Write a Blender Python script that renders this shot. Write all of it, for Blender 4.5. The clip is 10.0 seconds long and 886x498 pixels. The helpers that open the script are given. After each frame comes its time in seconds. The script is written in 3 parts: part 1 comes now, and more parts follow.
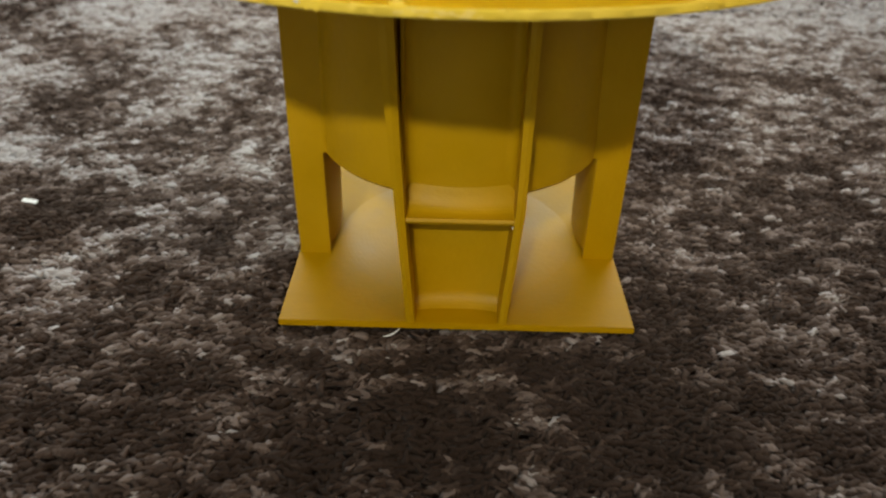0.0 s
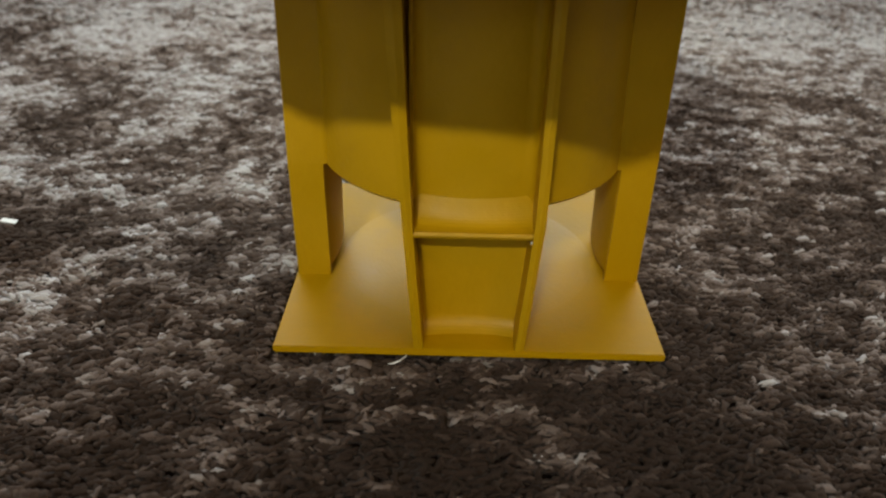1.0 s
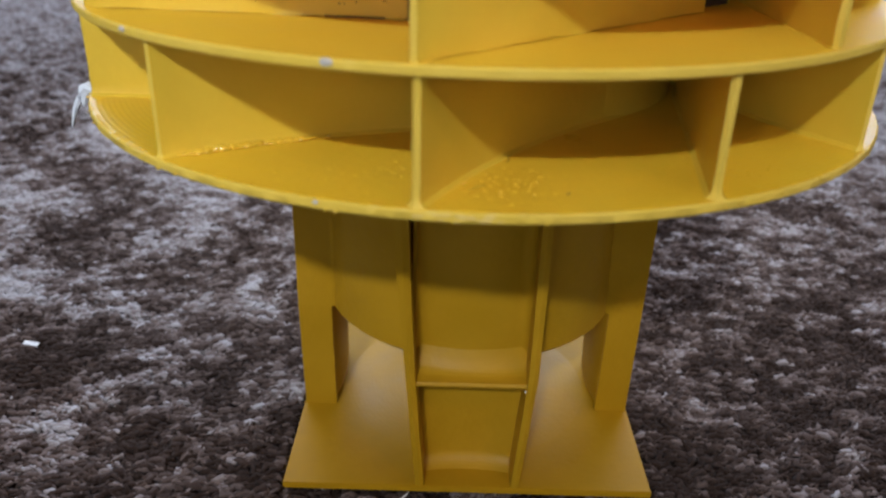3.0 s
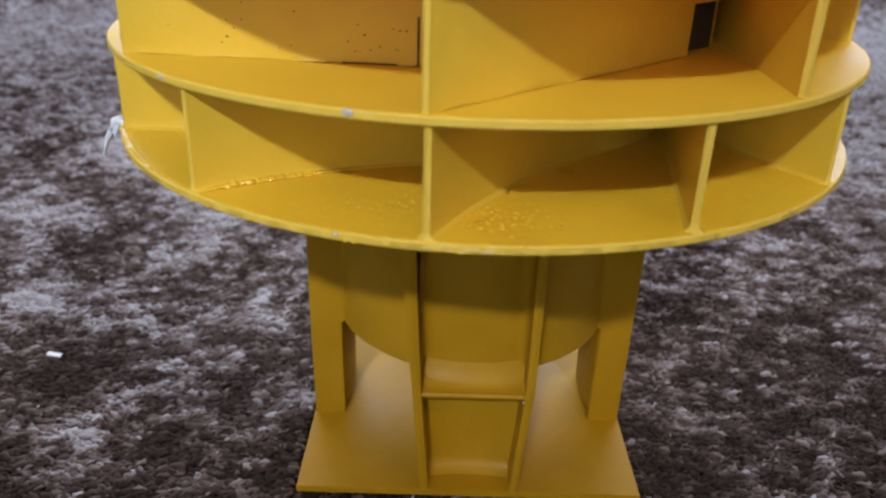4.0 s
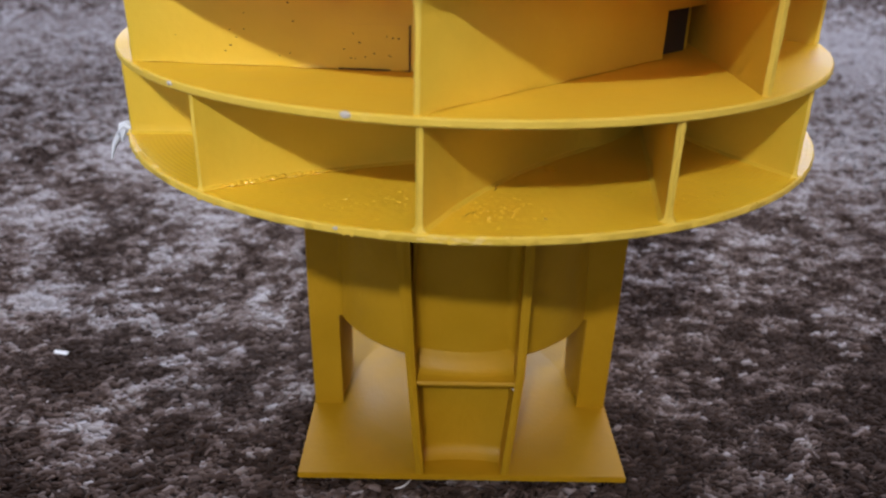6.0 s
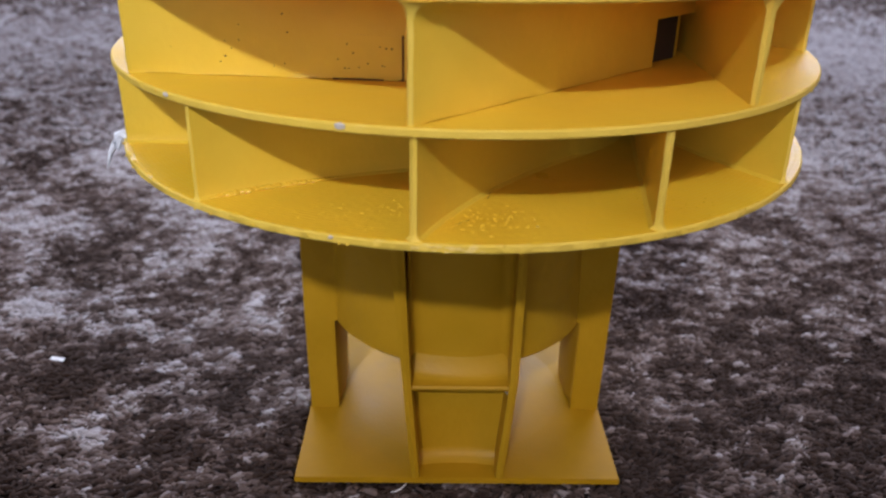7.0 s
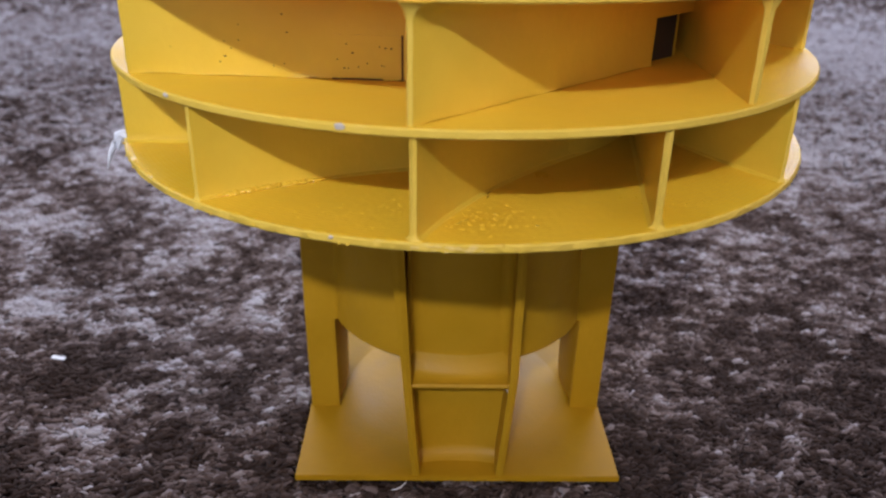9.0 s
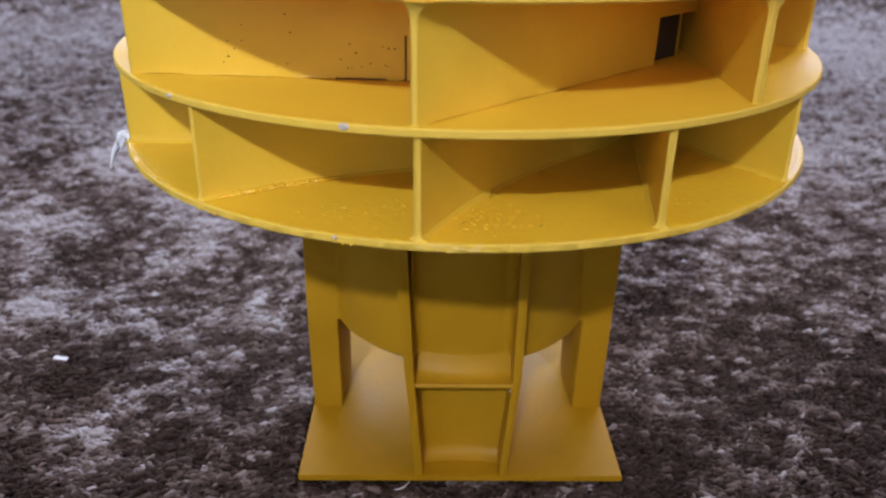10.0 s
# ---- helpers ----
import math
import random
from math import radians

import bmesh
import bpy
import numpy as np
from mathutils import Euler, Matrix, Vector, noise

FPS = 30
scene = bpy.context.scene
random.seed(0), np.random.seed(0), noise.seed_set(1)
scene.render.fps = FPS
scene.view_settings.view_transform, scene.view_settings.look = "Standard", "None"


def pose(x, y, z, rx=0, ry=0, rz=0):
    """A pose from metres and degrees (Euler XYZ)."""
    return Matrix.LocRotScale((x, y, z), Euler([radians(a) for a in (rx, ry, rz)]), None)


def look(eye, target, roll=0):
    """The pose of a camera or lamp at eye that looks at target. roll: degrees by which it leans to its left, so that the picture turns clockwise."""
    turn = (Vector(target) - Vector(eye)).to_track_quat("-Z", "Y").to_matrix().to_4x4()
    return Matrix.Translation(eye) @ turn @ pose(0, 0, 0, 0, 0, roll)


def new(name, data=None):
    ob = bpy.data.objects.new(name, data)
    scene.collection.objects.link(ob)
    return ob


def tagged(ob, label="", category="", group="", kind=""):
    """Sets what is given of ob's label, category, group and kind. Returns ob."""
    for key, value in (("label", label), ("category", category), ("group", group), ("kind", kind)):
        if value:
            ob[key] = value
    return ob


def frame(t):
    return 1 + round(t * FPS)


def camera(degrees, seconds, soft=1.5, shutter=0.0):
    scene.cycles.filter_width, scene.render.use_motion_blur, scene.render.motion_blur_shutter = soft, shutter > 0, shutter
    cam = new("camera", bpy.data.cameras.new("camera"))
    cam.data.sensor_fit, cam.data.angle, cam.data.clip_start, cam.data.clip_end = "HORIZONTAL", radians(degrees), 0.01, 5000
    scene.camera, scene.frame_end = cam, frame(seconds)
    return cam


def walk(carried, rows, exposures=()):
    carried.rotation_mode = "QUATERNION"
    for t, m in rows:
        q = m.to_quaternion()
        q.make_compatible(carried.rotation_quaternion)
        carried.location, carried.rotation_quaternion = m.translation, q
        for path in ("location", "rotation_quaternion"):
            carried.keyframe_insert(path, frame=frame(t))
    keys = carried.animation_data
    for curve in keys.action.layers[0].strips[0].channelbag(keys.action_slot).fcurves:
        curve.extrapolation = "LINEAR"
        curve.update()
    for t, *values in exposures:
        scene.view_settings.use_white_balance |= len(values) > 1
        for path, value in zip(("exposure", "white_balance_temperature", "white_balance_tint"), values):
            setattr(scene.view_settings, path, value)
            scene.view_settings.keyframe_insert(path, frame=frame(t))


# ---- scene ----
# The camera and its walk
cam = camera(57.7, 10.0, soft=2.15, shutter=0.5)
cam.data.dof.use_dof, cam.data.dof.focus_distance, cam.data.dof.aperture_fstop = True, 0.25, 15.0
PATH = [
    (0, (-0.004, -0.276, 0.167), (-0.012, 1.42, -0.892), 1.3),
    (0.5, (-0.005, -0.26, 0.152), (-0.013, 1.462, -0.865), 1.3),
    (1, (-0.007, -0.259, 0.149), (-0.02, 1.487, -0.827), 1.2),
    (1.5, (-0.007, -0.262, 0.156), (-0.021, 1.501, -0.788), 1.2),
    (2, (-0.007, -0.261, 0.169), (-0.022, 1.517, -0.747), 1.2),
    (2.5, (-0.007, -0.26, 0.178), (-0.018, 1.532, -0.71), 1.3),
    (3, (-0.009, -0.262, 0.185), (-0.016, 1.541, -0.68), 1.5),
    (3.2, (-0.008, -0.262, 0.188), (-0.013, 1.546, -0.667), 1.6),
    (4.5, (-0.013, -0.288, 0.201), (-0.011, 1.522, -0.651), 1.7),
    (5, (-0.013, -0.29, 0.202), (-0.009, 1.521, -0.648), 1.5),
    (5.5, (-0.012, -0.29, 0.202), (-0.003, 1.522, -0.645), 1.4),
    (6, (-0.011, -0.291, 0.201), (0.006, 1.522, -0.643), 1.3),
    (7.5, (-0.011, -0.293, 0.205), (0.023, 1.52, -0.638), 1.1),
    (8, (-0.011, -0.292, 0.204), (0.021, 1.519, -0.642), 1.1),
    (8.5, (-0.011, -0.293, 0.204), (0.021, 1.518, -0.646), 1.0),
    (9, (-0.011, -0.293, 0.205), (0.021, 1.517, -0.647), 1.0),
    (9.5, (-0.011, -0.293, 0.206), (0.021, 1.516, -0.646), 0.9),
    (10, (-0.012, -0.293, 0.205), (0.02, 1.516, -0.647), 0.9),
]
EXPOSURES = [
    (0.0, 0.06, 6850, -2),
    (1.0, 0.03, 6750, -3),
    (2.0, -0.04, 6260, 1),
    (3.0, -0.16, 5640, 11),
    (4.5, -0.11, 5750, 14),
    (6.0, -0.09, 5780, 16),
    (8.0, -0.06, 5660, 21),
    (10.0, -0.06, 5730, 20),
]
walk(cam, [(t, look(eye, target, roll)) for t, eye, target, roll in PATH], EXPOSURES)

# ---- light ----
world = bpy.data.worlds.new("world")
scene.world = world
world.use_nodes = True
world.node_tree.nodes["Background"].inputs[0].default_value = (0.55, 0.65, 0.8, 1)
world.node_tree.nodes["Background"].inputs[1].default_value = 0.3

# unseen key lamp, set roughly where the vane shadows point
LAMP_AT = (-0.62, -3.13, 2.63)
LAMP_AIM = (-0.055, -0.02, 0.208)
lamp_data = bpy.data.lights.new("narrowed_key_lamp", "SPOT")
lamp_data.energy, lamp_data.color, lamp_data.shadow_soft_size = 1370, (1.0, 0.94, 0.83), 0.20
# narrow, flattened beam stands in for shade on lower parts and front carpet
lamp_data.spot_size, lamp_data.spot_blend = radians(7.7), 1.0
lamp = new("narrowed_key_lamp", lamp_data)
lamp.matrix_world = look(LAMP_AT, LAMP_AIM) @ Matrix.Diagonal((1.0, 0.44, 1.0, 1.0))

# warm fill lamp, added to tint and lift the right-hand side
FILL_AT = (1.60, -2.10)
fill_data = bpy.data.lights.new("warm_fill_lamp", "AREA")
fill_data.shape, fill_data.size, fill_data.energy, fill_data.color = "DISK", 0.5, 20, (1.0, 0.60, 0.28)
fill_lamp = new("warm_fill_lamp", fill_data)
fill_lamp.matrix_world = pose(FILL_AT[0], FILL_AT[1], 2.756)

# windows: centre x and z, the wall's inner face y, width, height, watts
Y0, Y1 = -5.0, 1.75
# the second window, behind the camera, is added as unseen soft front fill
WINDOWS = [(0.0, 1.25, Y1, 3.4, 1.1, 88), (-1.5, 1.40, Y0, 2.2, 1.3, 29)]
for x, z, y, wide, high, watts in WINDOWS:
    sky_data = bpy.data.lights.new("window_daylight", "AREA")
    sky_data.shape, sky_data.size, sky_data.size_y, sky_data.energy, sky_data.color = "RECTANGLE", wide - 0.1, high - 0.1, watts, (0.90, 0.94, 1.0)
    sky = new("window_daylight", sky_data)
    sky.matrix_world = look((x, y + math.copysign(0.03, y), z), (x, 0, z))


# ---- materials ----
def material(name, rough=0.5, metal=0.0):
    m = bpy.data.materials.new(name)
    m.use_nodes = True
    b = m.node_tree.nodes["Principled BSDF"]
    b.inputs["Roughness"].default_value, b.inputs["Metallic"].default_value = rough, metal
    return m, m.node_tree, b


def link(tree, a, b):
    tree.links.new(a, b)


def node(tree, kind, **values):
    n = tree.nodes.new(kind)
    for key, value in values.items():
        n.inputs[key].default_value = value
    return n


def mixed(tree, factor, low, high):
    n = tree.nodes.new("ShaderNodeMix")
    n.data_type = "RGBA"
    n.inputs[6].default_value, n.inputs[7].default_value = low, high
    link(tree, factor, n.inputs[0])
    return n.outputs[2]


def ramp(tree, factor, low, high):
    n = tree.nodes.new("ShaderNodeMapRange")
    n.inputs["From Min"].default_value, n.inputs["From Max"].default_value = low, high
    link(tree, factor, n.inputs["Value"])
    return n.outputs["Result"]


def yellow(name, lines, rough=0.38, depth=0.25, coarse=900.0, lumps=0.2, gloss=0.5, low=(0.78, 0.500, 0.026, 1), high=(0.84, 0.565, 0.036, 1)):
    """Brushed yellow paint over printed plastic. lines: 'ring' for rings round the axis, 'layer' for level layers."""
    m, tree, b = material(name, rough)
    b.inputs["Specular IOR Level"].default_value = gloss
    coords = tree.nodes.new("ShaderNodeTexCoord")
    blotch = node(tree, "ShaderNodeTexNoise", Scale=38.0, Detail=4.0, Roughness=0.6)
    link(tree, coords.outputs["Object"], blotch.inputs["Vector"])
    grain = node(tree, "ShaderNodeTexNoise", Scale=420.0, Detail=3.0)
    link(tree, coords.outputs["Object"], grain.inputs["Vector"])
    base = mixed(tree, ramp(tree, blotch.outputs["Fac"], 0.35, 0.7), low, high)
    link(tree, base, b.inputs["Base Color"])
    link(tree, ramp_to(tree, blotch.outputs["Fac"], rough - 0.07, rough + 0.12), b.inputs["Roughness"])
    split = tree.nodes.new("ShaderNodeSeparateXYZ")
    link(tree, coords.outputs["Object"], split.inputs[0])
    if lines == "ring":
        flat = tree.nodes.new("ShaderNodeCombineXYZ")
        link(tree, split.outputs["X"], flat.inputs["X"])
        link(tree, split.outputs["Y"], flat.inputs["Y"])
        size = tree.nodes.new("ShaderNodeVectorMath")
        size.operation = "LENGTH"
        link(tree, flat.outputs[0], size.inputs[0])
        along = size.outputs["Value"]
    else:
        along = split.outputs["Z"]
    times = node(tree, "ShaderNodeMath")
    times.operation = "MULTIPLY"
    times.inputs[1].default_value = coarse * 2 * math.pi
    link(tree, along, times.inputs[0])
    wave = tree.nodes.new("ShaderNodeMath")
    wave.operation = "SINE"
    link(tree, times.outputs[0], wave.inputs[0])
    fade = tree.nodes.new("ShaderNodeMath")
    fade.operation = "MULTIPLY"
    link(tree, wave.outputs[0], fade.inputs[0])
    link(tree, ramp(tree, blotch.outputs["Fac"], 0.25, 0.50), fade.inputs[1])
    low = node(tree, "ShaderNodeBump", Strength=depth, Distance=0.0003)
    link(tree, fade.outputs[0], low.inputs["Height"])
    high = node(tree, "ShaderNodeBump", Strength=lumps, Distance=0.0006)
    link(tree, grain.outputs["Fac"], high.inputs["Height"])
    link(tree, low.outputs[0], high.inputs["Normal"])
    link(tree, high.outputs[0], b.inputs["Normal"])
    return m


def thin_yellow():
    """Thin yellow plastic that lets some light through."""
    m = yellow("yellow_paint_thin", "ring", 0.40, 0.03, 850.0)
    tree = m.node_tree
    glow = node(tree, "ShaderNodeBsdfTranslucent")
    glow.inputs["Color"].default_value = (0.85, 0.49, 0.05, 1)
    both = tree.nodes.new("ShaderNodeMixShader")
    both.inputs[0].default_value = 0.50
    link(tree, tree.nodes["Principled BSDF"].outputs[0], both.inputs[1])
    link(tree, glow.outputs[0], both.inputs[2])
    link(tree, both.outputs[0], tree.nodes["Material Output"].inputs["Surface"])
    return m


def ramp_to(tree, factor, low, high):
    n = tree.nodes.new("ShaderNodeMapRange")
    n.inputs["From Min"].default_value, n.inputs["From Max"].default_value = 0.3, 0.7
    n.inputs["To Min"].default_value, n.inputs["To Max"].default_value = low, high
    link(tree, factor, n.inputs["Value"])
    return n.outputs["Result"]


def plain(name, color, rough=0.6, scale=60.0, vary=0.12, bump=0.1, metal=0.0):
    m, tree, b = material(name, rough, metal)
    coords = tree.nodes.new("ShaderNodeTexCoord")
    n = node(tree, "ShaderNodeTexNoise", Scale=scale, Detail=5.0)
    link(tree, coords.outputs["Object"], n.inputs["Vector"])
    low = tuple(c * (1 - vary) for c in color) + (1,)
    high = tuple(min(1, c * (1 + vary)) for c in color) + (1,)
    link(tree, mixed(tree, n.outputs["Fac"], low, high), b.inputs["Base Color"])
    if bump:
        bp = node(tree, "ShaderNodeBump", Strength=bump, Distance=0.002)
        link(tree, n.outputs["Fac"], bp.inputs["Height"])
        link(tree, bp.outputs[0], b.inputs["Normal"])
    return m


def glowing(name, color, strength):
    m, tree, b = material(name, 0.6)
    b.inputs["Base Color"].default_value = (0.8, 0.8, 0.8, 1)
    b.inputs["Emission Color"].default_value = color
    b.inputs["Emission Strength"].default_value = strength
    return m


def pile_material():
    m, tree, b = material("carpet_yarn", 0.95)
    b.inputs["Specular IOR Level"].default_value = 0.0
    tint = tree.nodes.new("ShaderNodeAttribute")
    tint.attribute_name = "tint"
    shade = tree.nodes.new("ShaderNodeValToRGB")
    els = shade.color_ramp.elements
    els[0].position, els[0].color = 0.0, (0.043, 0.029, 0.024, 1)
    els[1].position, els[1].color = 1.0, (0.495, 0.470, 0.490, 1)
    e = els.new(0.35)
    e.color = (0.094, 0.067, 0.058, 1)
    e = els.new(0.65)
    e.color = (0.240, 0.191, 0.181, 1)
    link(tree, tint.outputs["Fac"], shade.inputs["Fac"])
    coords = tree.nodes.new("ShaderNodeTexCoord")
    fibre = node(tree, "ShaderNodeTexNoise", Scale=1600.0, Detail=2.0)
    link(tree, coords.outputs["Object"], fibre.inputs["Vector"])
    dark = tree.nodes.new("ShaderNodeMix")
    dark.data_type, dark.blend_type = "RGBA", "MULTIPLY"
    dark.inputs[0].default_value = 0.32
    link(tree, shade.outputs[0], dark.inputs[6])
    link(tree, mixed(tree, ramp(tree, fibre.outputs["Fac"], 0.3, 0.65), (0.35, 0.35, 0.35, 1), (1, 1, 1, 1)), dark.inputs[7])
    link(tree, dark.outputs[2], b.inputs["Base Color"])
    b.inputs["Sheen Weight"].default_value = 0.04
    b.inputs["Sheen Roughness"].default_value = 0.5
    bp = node(tree, "ShaderNodeBump", Strength=0.5, Distance=0.0006)
    link(tree, fibre.outputs["Fac"], bp.inputs["Height"])
    link(tree, bp.outputs[0], b.inputs["Normal"])
    return m


# yellow darkened so the shade on legs, drum and base sits in the colour
SHADED_YELLOW = {"low": (0.392, 0.216, 0.003, 1), "high": (0.444, 0.250, 0.005, 1)}
YELLOW_FLAT = yellow("yellow_paint_turned", "ring", 0.34, 0.13, 700.0, gloss=0.17, low=(0.79, 0.510, 0.018, 1), high=(0.85, 0.575, 0.026, 1))
YELLOW_SMOOTH = yellow("yellow_paint_smooth", "ring", 0.42, 0.03, 850.0, gloss=0.12, low=(0.75, 0.515, 0.026, 1), high=(0.81, 0.575, 0.034, 1))
YELLOW_MATT = yellow("yellow_paint_matt", "layer", 0.42, 0.03, 1500.0, gloss=0.06, **SHADED_YELLOW)
YELLOW_THIN = thin_yellow()
YELLOW_GLOSS = yellow("yellow_paint_glossy", "layer", 0.14, 0.03, 1500.0, 1.2, 1.0)
YELLOW_WALL = yellow("yellow_paint_layered", "layer", 0.42, 0.05, 1500.0, gloss=0.35, low=(0.72, 0.495, 0.030, 1), high=(0.78, 0.55, 0.040, 1))
YELLOW_BODY = yellow("yellow_paint_shaded", "layer", 0.42, 0.05, 1500.0, 0.3, 0.22, **SHADED_YELLOW)
YELLOW_DISH = yellow("yellow_paint_dish", "ring", 0.42, 0.035, 620.0, gloss=0.12, **SHADED_YELLOW)
DARK_GREY = plain("flat_dark_grey", (0.035, 0.036, 0.04), 0.5)
SLAB_GLASS = plain("black_glass", (0.012, 0.013, 0.016), 0.08, 20.0, 0.1, 0.0)
PIT_AND_GAP = plain("dark_pinhole_and_gap", (0.10, 0.05, 0.01), 0.8)
SCORED = plain("scored_paint", (0.30, 0.16, 0.012), 0.6)
RIM_PAINT = yellow("yellow_paint_rim", "layer", 0.45, 0.06, 1500.0, 0.4, 0.3, (0.75, 0.535, 0.060, 1), (0.79, 0.570, 0.080, 1))
CHIP_GLINT = plain("chip_and_glint_white", (0.58, 0.55, 0.50), 0.8, 900)
WORN = plain("worn_pale_yellow", (0.80, 0.60, 0.16), 0.5, 900)
WISP = plain("bluish_lint", (0.78, 0.83, 0.92), 0.95, 700)
LINT = plain("white_lint", (0.78, 0.80, 0.84), 0.9, 700)
YARN = pile_material()
BACKING = plain("carpet_backing", (0.06, 0.032, 0.022), 0.95, 90.0, 0.7, 0.6)
# set white so the unseen walls bounce fill onto the model's front
PLASTER = plain("painted_plaster", (0.76, 0.74, 0.70), 0.8, 6.0, 0.05)
WOOD = plain("white_gloss_wood", (0.75, 0.75, 0.73), 0.35, 30.0, 0.04)
DIFFUSER = glowing("lamp_diffuser", (1, 0.70, 0.40, 1), 3.0)
DAY = glowing("sky_outside", (0.75, 0.86, 1, 1), 0.5)


# ---- mesh helpers ----
def part(name, bm, mat, parent=None, label="", smooth=False, edge=None):
    me = bpy.data.meshes.new(name)
    bmesh.ops.recalc_face_normals(bm, faces=bm.faces)
    bm.to_mesh(me)
    bm.free()
    me.materials.append(mat)
    if edge:
        me.materials.append(edge)
    if smooth:
        for p in me.polygons:
            p.use_smooth = True
        me.set_sharp_from_angle(angle=radians(35))
    ob = new(name, me)
    ob.parent = parent
    if label:
        ob["label"] = label
    return ob


def block(bm, x0, x1, y0, y1, z0, z1, bevel=0.0):
    made = bmesh.ops.create_cube(bm, size=1)["verts"]
    bmesh.ops.transform(bm, verts=made, matrix=Matrix.Translation(((x0 + x1) / 2, (y0 + y1) / 2, (z0 + z1) / 2)) @ Matrix.Diagonal((x1 - x0, y1 - y0, z1 - z0, 1)))
    if bevel:
        edges = list({e for v in made for e in v.link_edges})
        bmesh.ops.bevel(bm, geom=edges, offset=bevel, segments=2, affect="EDGES")
    return bm


def lathe(bm, profile, steps=128, rough=0.0, seed=0):
    """Turns a closed profile of (radius, height) round the z axis. rough: metres of unevenness."""
    rings = []
    for i in range(steps):
        a = 2 * math.pi * i / steps
        c, s = math.cos(a), math.sin(a)
        ring = []
        for r, z in profile:
            d = rough * (0.12 * noise.noise((c * r * 260 + seed, s * r * 260, z * 900)) + 0.88 * noise.noise((c * r * 900, s * r * 900 + seed, z * 1500))) if rough and r > RIM - 0.001 else 0
            ring.append(bm.verts.new(((r + d) * c, (r + d) * s, z + d * 0.4)))
        rings.append(ring)
    n = len(profile)
    for i in range(steps):
        a, b = rings[i], rings[(i + 1) % steps]
        for k in range(n):
            l = (k + 1) % n
            f = bm.faces.new((a[k], a[l], b[l], b[k]))
            if rough and min(profile[k][0], profile[l][0]) > RIM - 0.0005:
                f.material_index = 1
    return bm


def strip_wall(bm, line, thick, z0, z1, flare_low=0.0, flare_high=0.0, levels=12, wobble=0.0, gap=0.0):
    """An upright wall along a line of (x, y), thickened, that flares into the plates below or above it."""
    pts = [Vector((x, y, 0)) for x, y in line]
    sides = []
    for i, p in enumerate(pts):
        d = (pts[min(i + 1, len(pts) - 1)] - pts[max(i - 1, 0)]).normalized()
        sides.append(Vector((-d.y, d.x, 0)))
    grid = []
    for j in range(levels + 1):
        u = j / levels
        u = 0.5 - 0.5 * math.cos(math.pi * u)
        z = z0 + (z1 - z0) * u
        half = thick / 2
        if flare_low:
            half += flare_low * max(0, 1 - (z - z0) / flare_low) ** 2.2
        if flare_high:
            half += flare_high * max(0, 1 - (z1 - z) / flare_high) ** 2.2
        row = []
        for i, p in enumerate(pts):
            w = wobble * noise.noise((p.x * 400, p.y * 400, z * 700))
            row.append((p + sides[i] * (half + w), p - sides[i] * (half + w)))
        nose = pts[0] + (pts[0] - pts[1]).normalized() * half * 0.6
        w = wobble * noise.noise((nose.x * 300, 7, z * 900)) * 2
        lifts = [z + (gap * min(1, i / 3) * (0.75 + 0.25 * math.sin(i * 0.6)) if j == 0 else 0) for i in range(len(row))]
        loop = [(a.x, a.y, h) for (a, b), h in zip(row, lifts)] + [(b.x, b.y, h) for (a, b), h in reversed(list(zip(row, lifts)))] + [(nose.x + w, nose.y - abs(w), z)]
        grid.append([bm.verts.new(v) for v in loop])
    n = len(grid[0])
    for j in range(levels):
        for k in range(n):
            l = (k + 1) % n
            f = bm.faces.new((grid[j][k], grid[j][l], grid[j + 1][l], grid[j + 1][k]))
            f.material_index = 1 if k >= n - 2 else 0
    bm.faces.new(grid[0])
    bm.faces.new(list(reversed(grid[-1])))
    return bm


def vane_line(angle, r0, length, lean, bend=0.0, steps=16):
    """From the rim at angle (degrees from the front, towards +x) inward, leaning off the radius. bend: degrees for each centimetre."""
    a = radians(angle)
    x, y = r0 * math.sin(a), -r0 * math.cos(a)
    heading = math.atan2(-y, -x) + radians(lean)
    out, step = [(x, y)], length / steps
    for i in range(steps):
        x, y = x + step * math.cos(heading), y + step * math.sin(heading)
        out.append((x, y))
        heading += radians(bend) * step / 0.01
    return out


def tube(bm, points, radius, sides=6):
    pts = [Vector(p) for p in points]
    rings = []
    for i, p in enumerate(pts):
        d = (pts[min(i + 1, len(pts) - 1)] - pts[max(i - 1, 0)]).normalized()
        u = d.orthogonal().normalized()
        v = d.cross(u)
        r = radius[i] if isinstance(radius, list) else radius * (0.35 if i in (0, len(pts) - 1) else 1.0)
        rings.append([bm.verts.new(p + r * (math.cos(2 * math.pi * k / sides) * u + math.sin(2 * math.pi * k / sides) * v)) for k in range(sides)])
    for a, b in zip(rings, rings[1:]):
        for k in range(sides):
            l = (k + 1) % sides
            bm.faces.new((a[k], a[l], b[l], b[k]))
    bm.faces.new(rings[0])
    bm.faces.new(list(reversed(rings[-1])))
    return bm


# ---- the room ----
X0, X1, TOP = -3.0, 3.0, 2.8


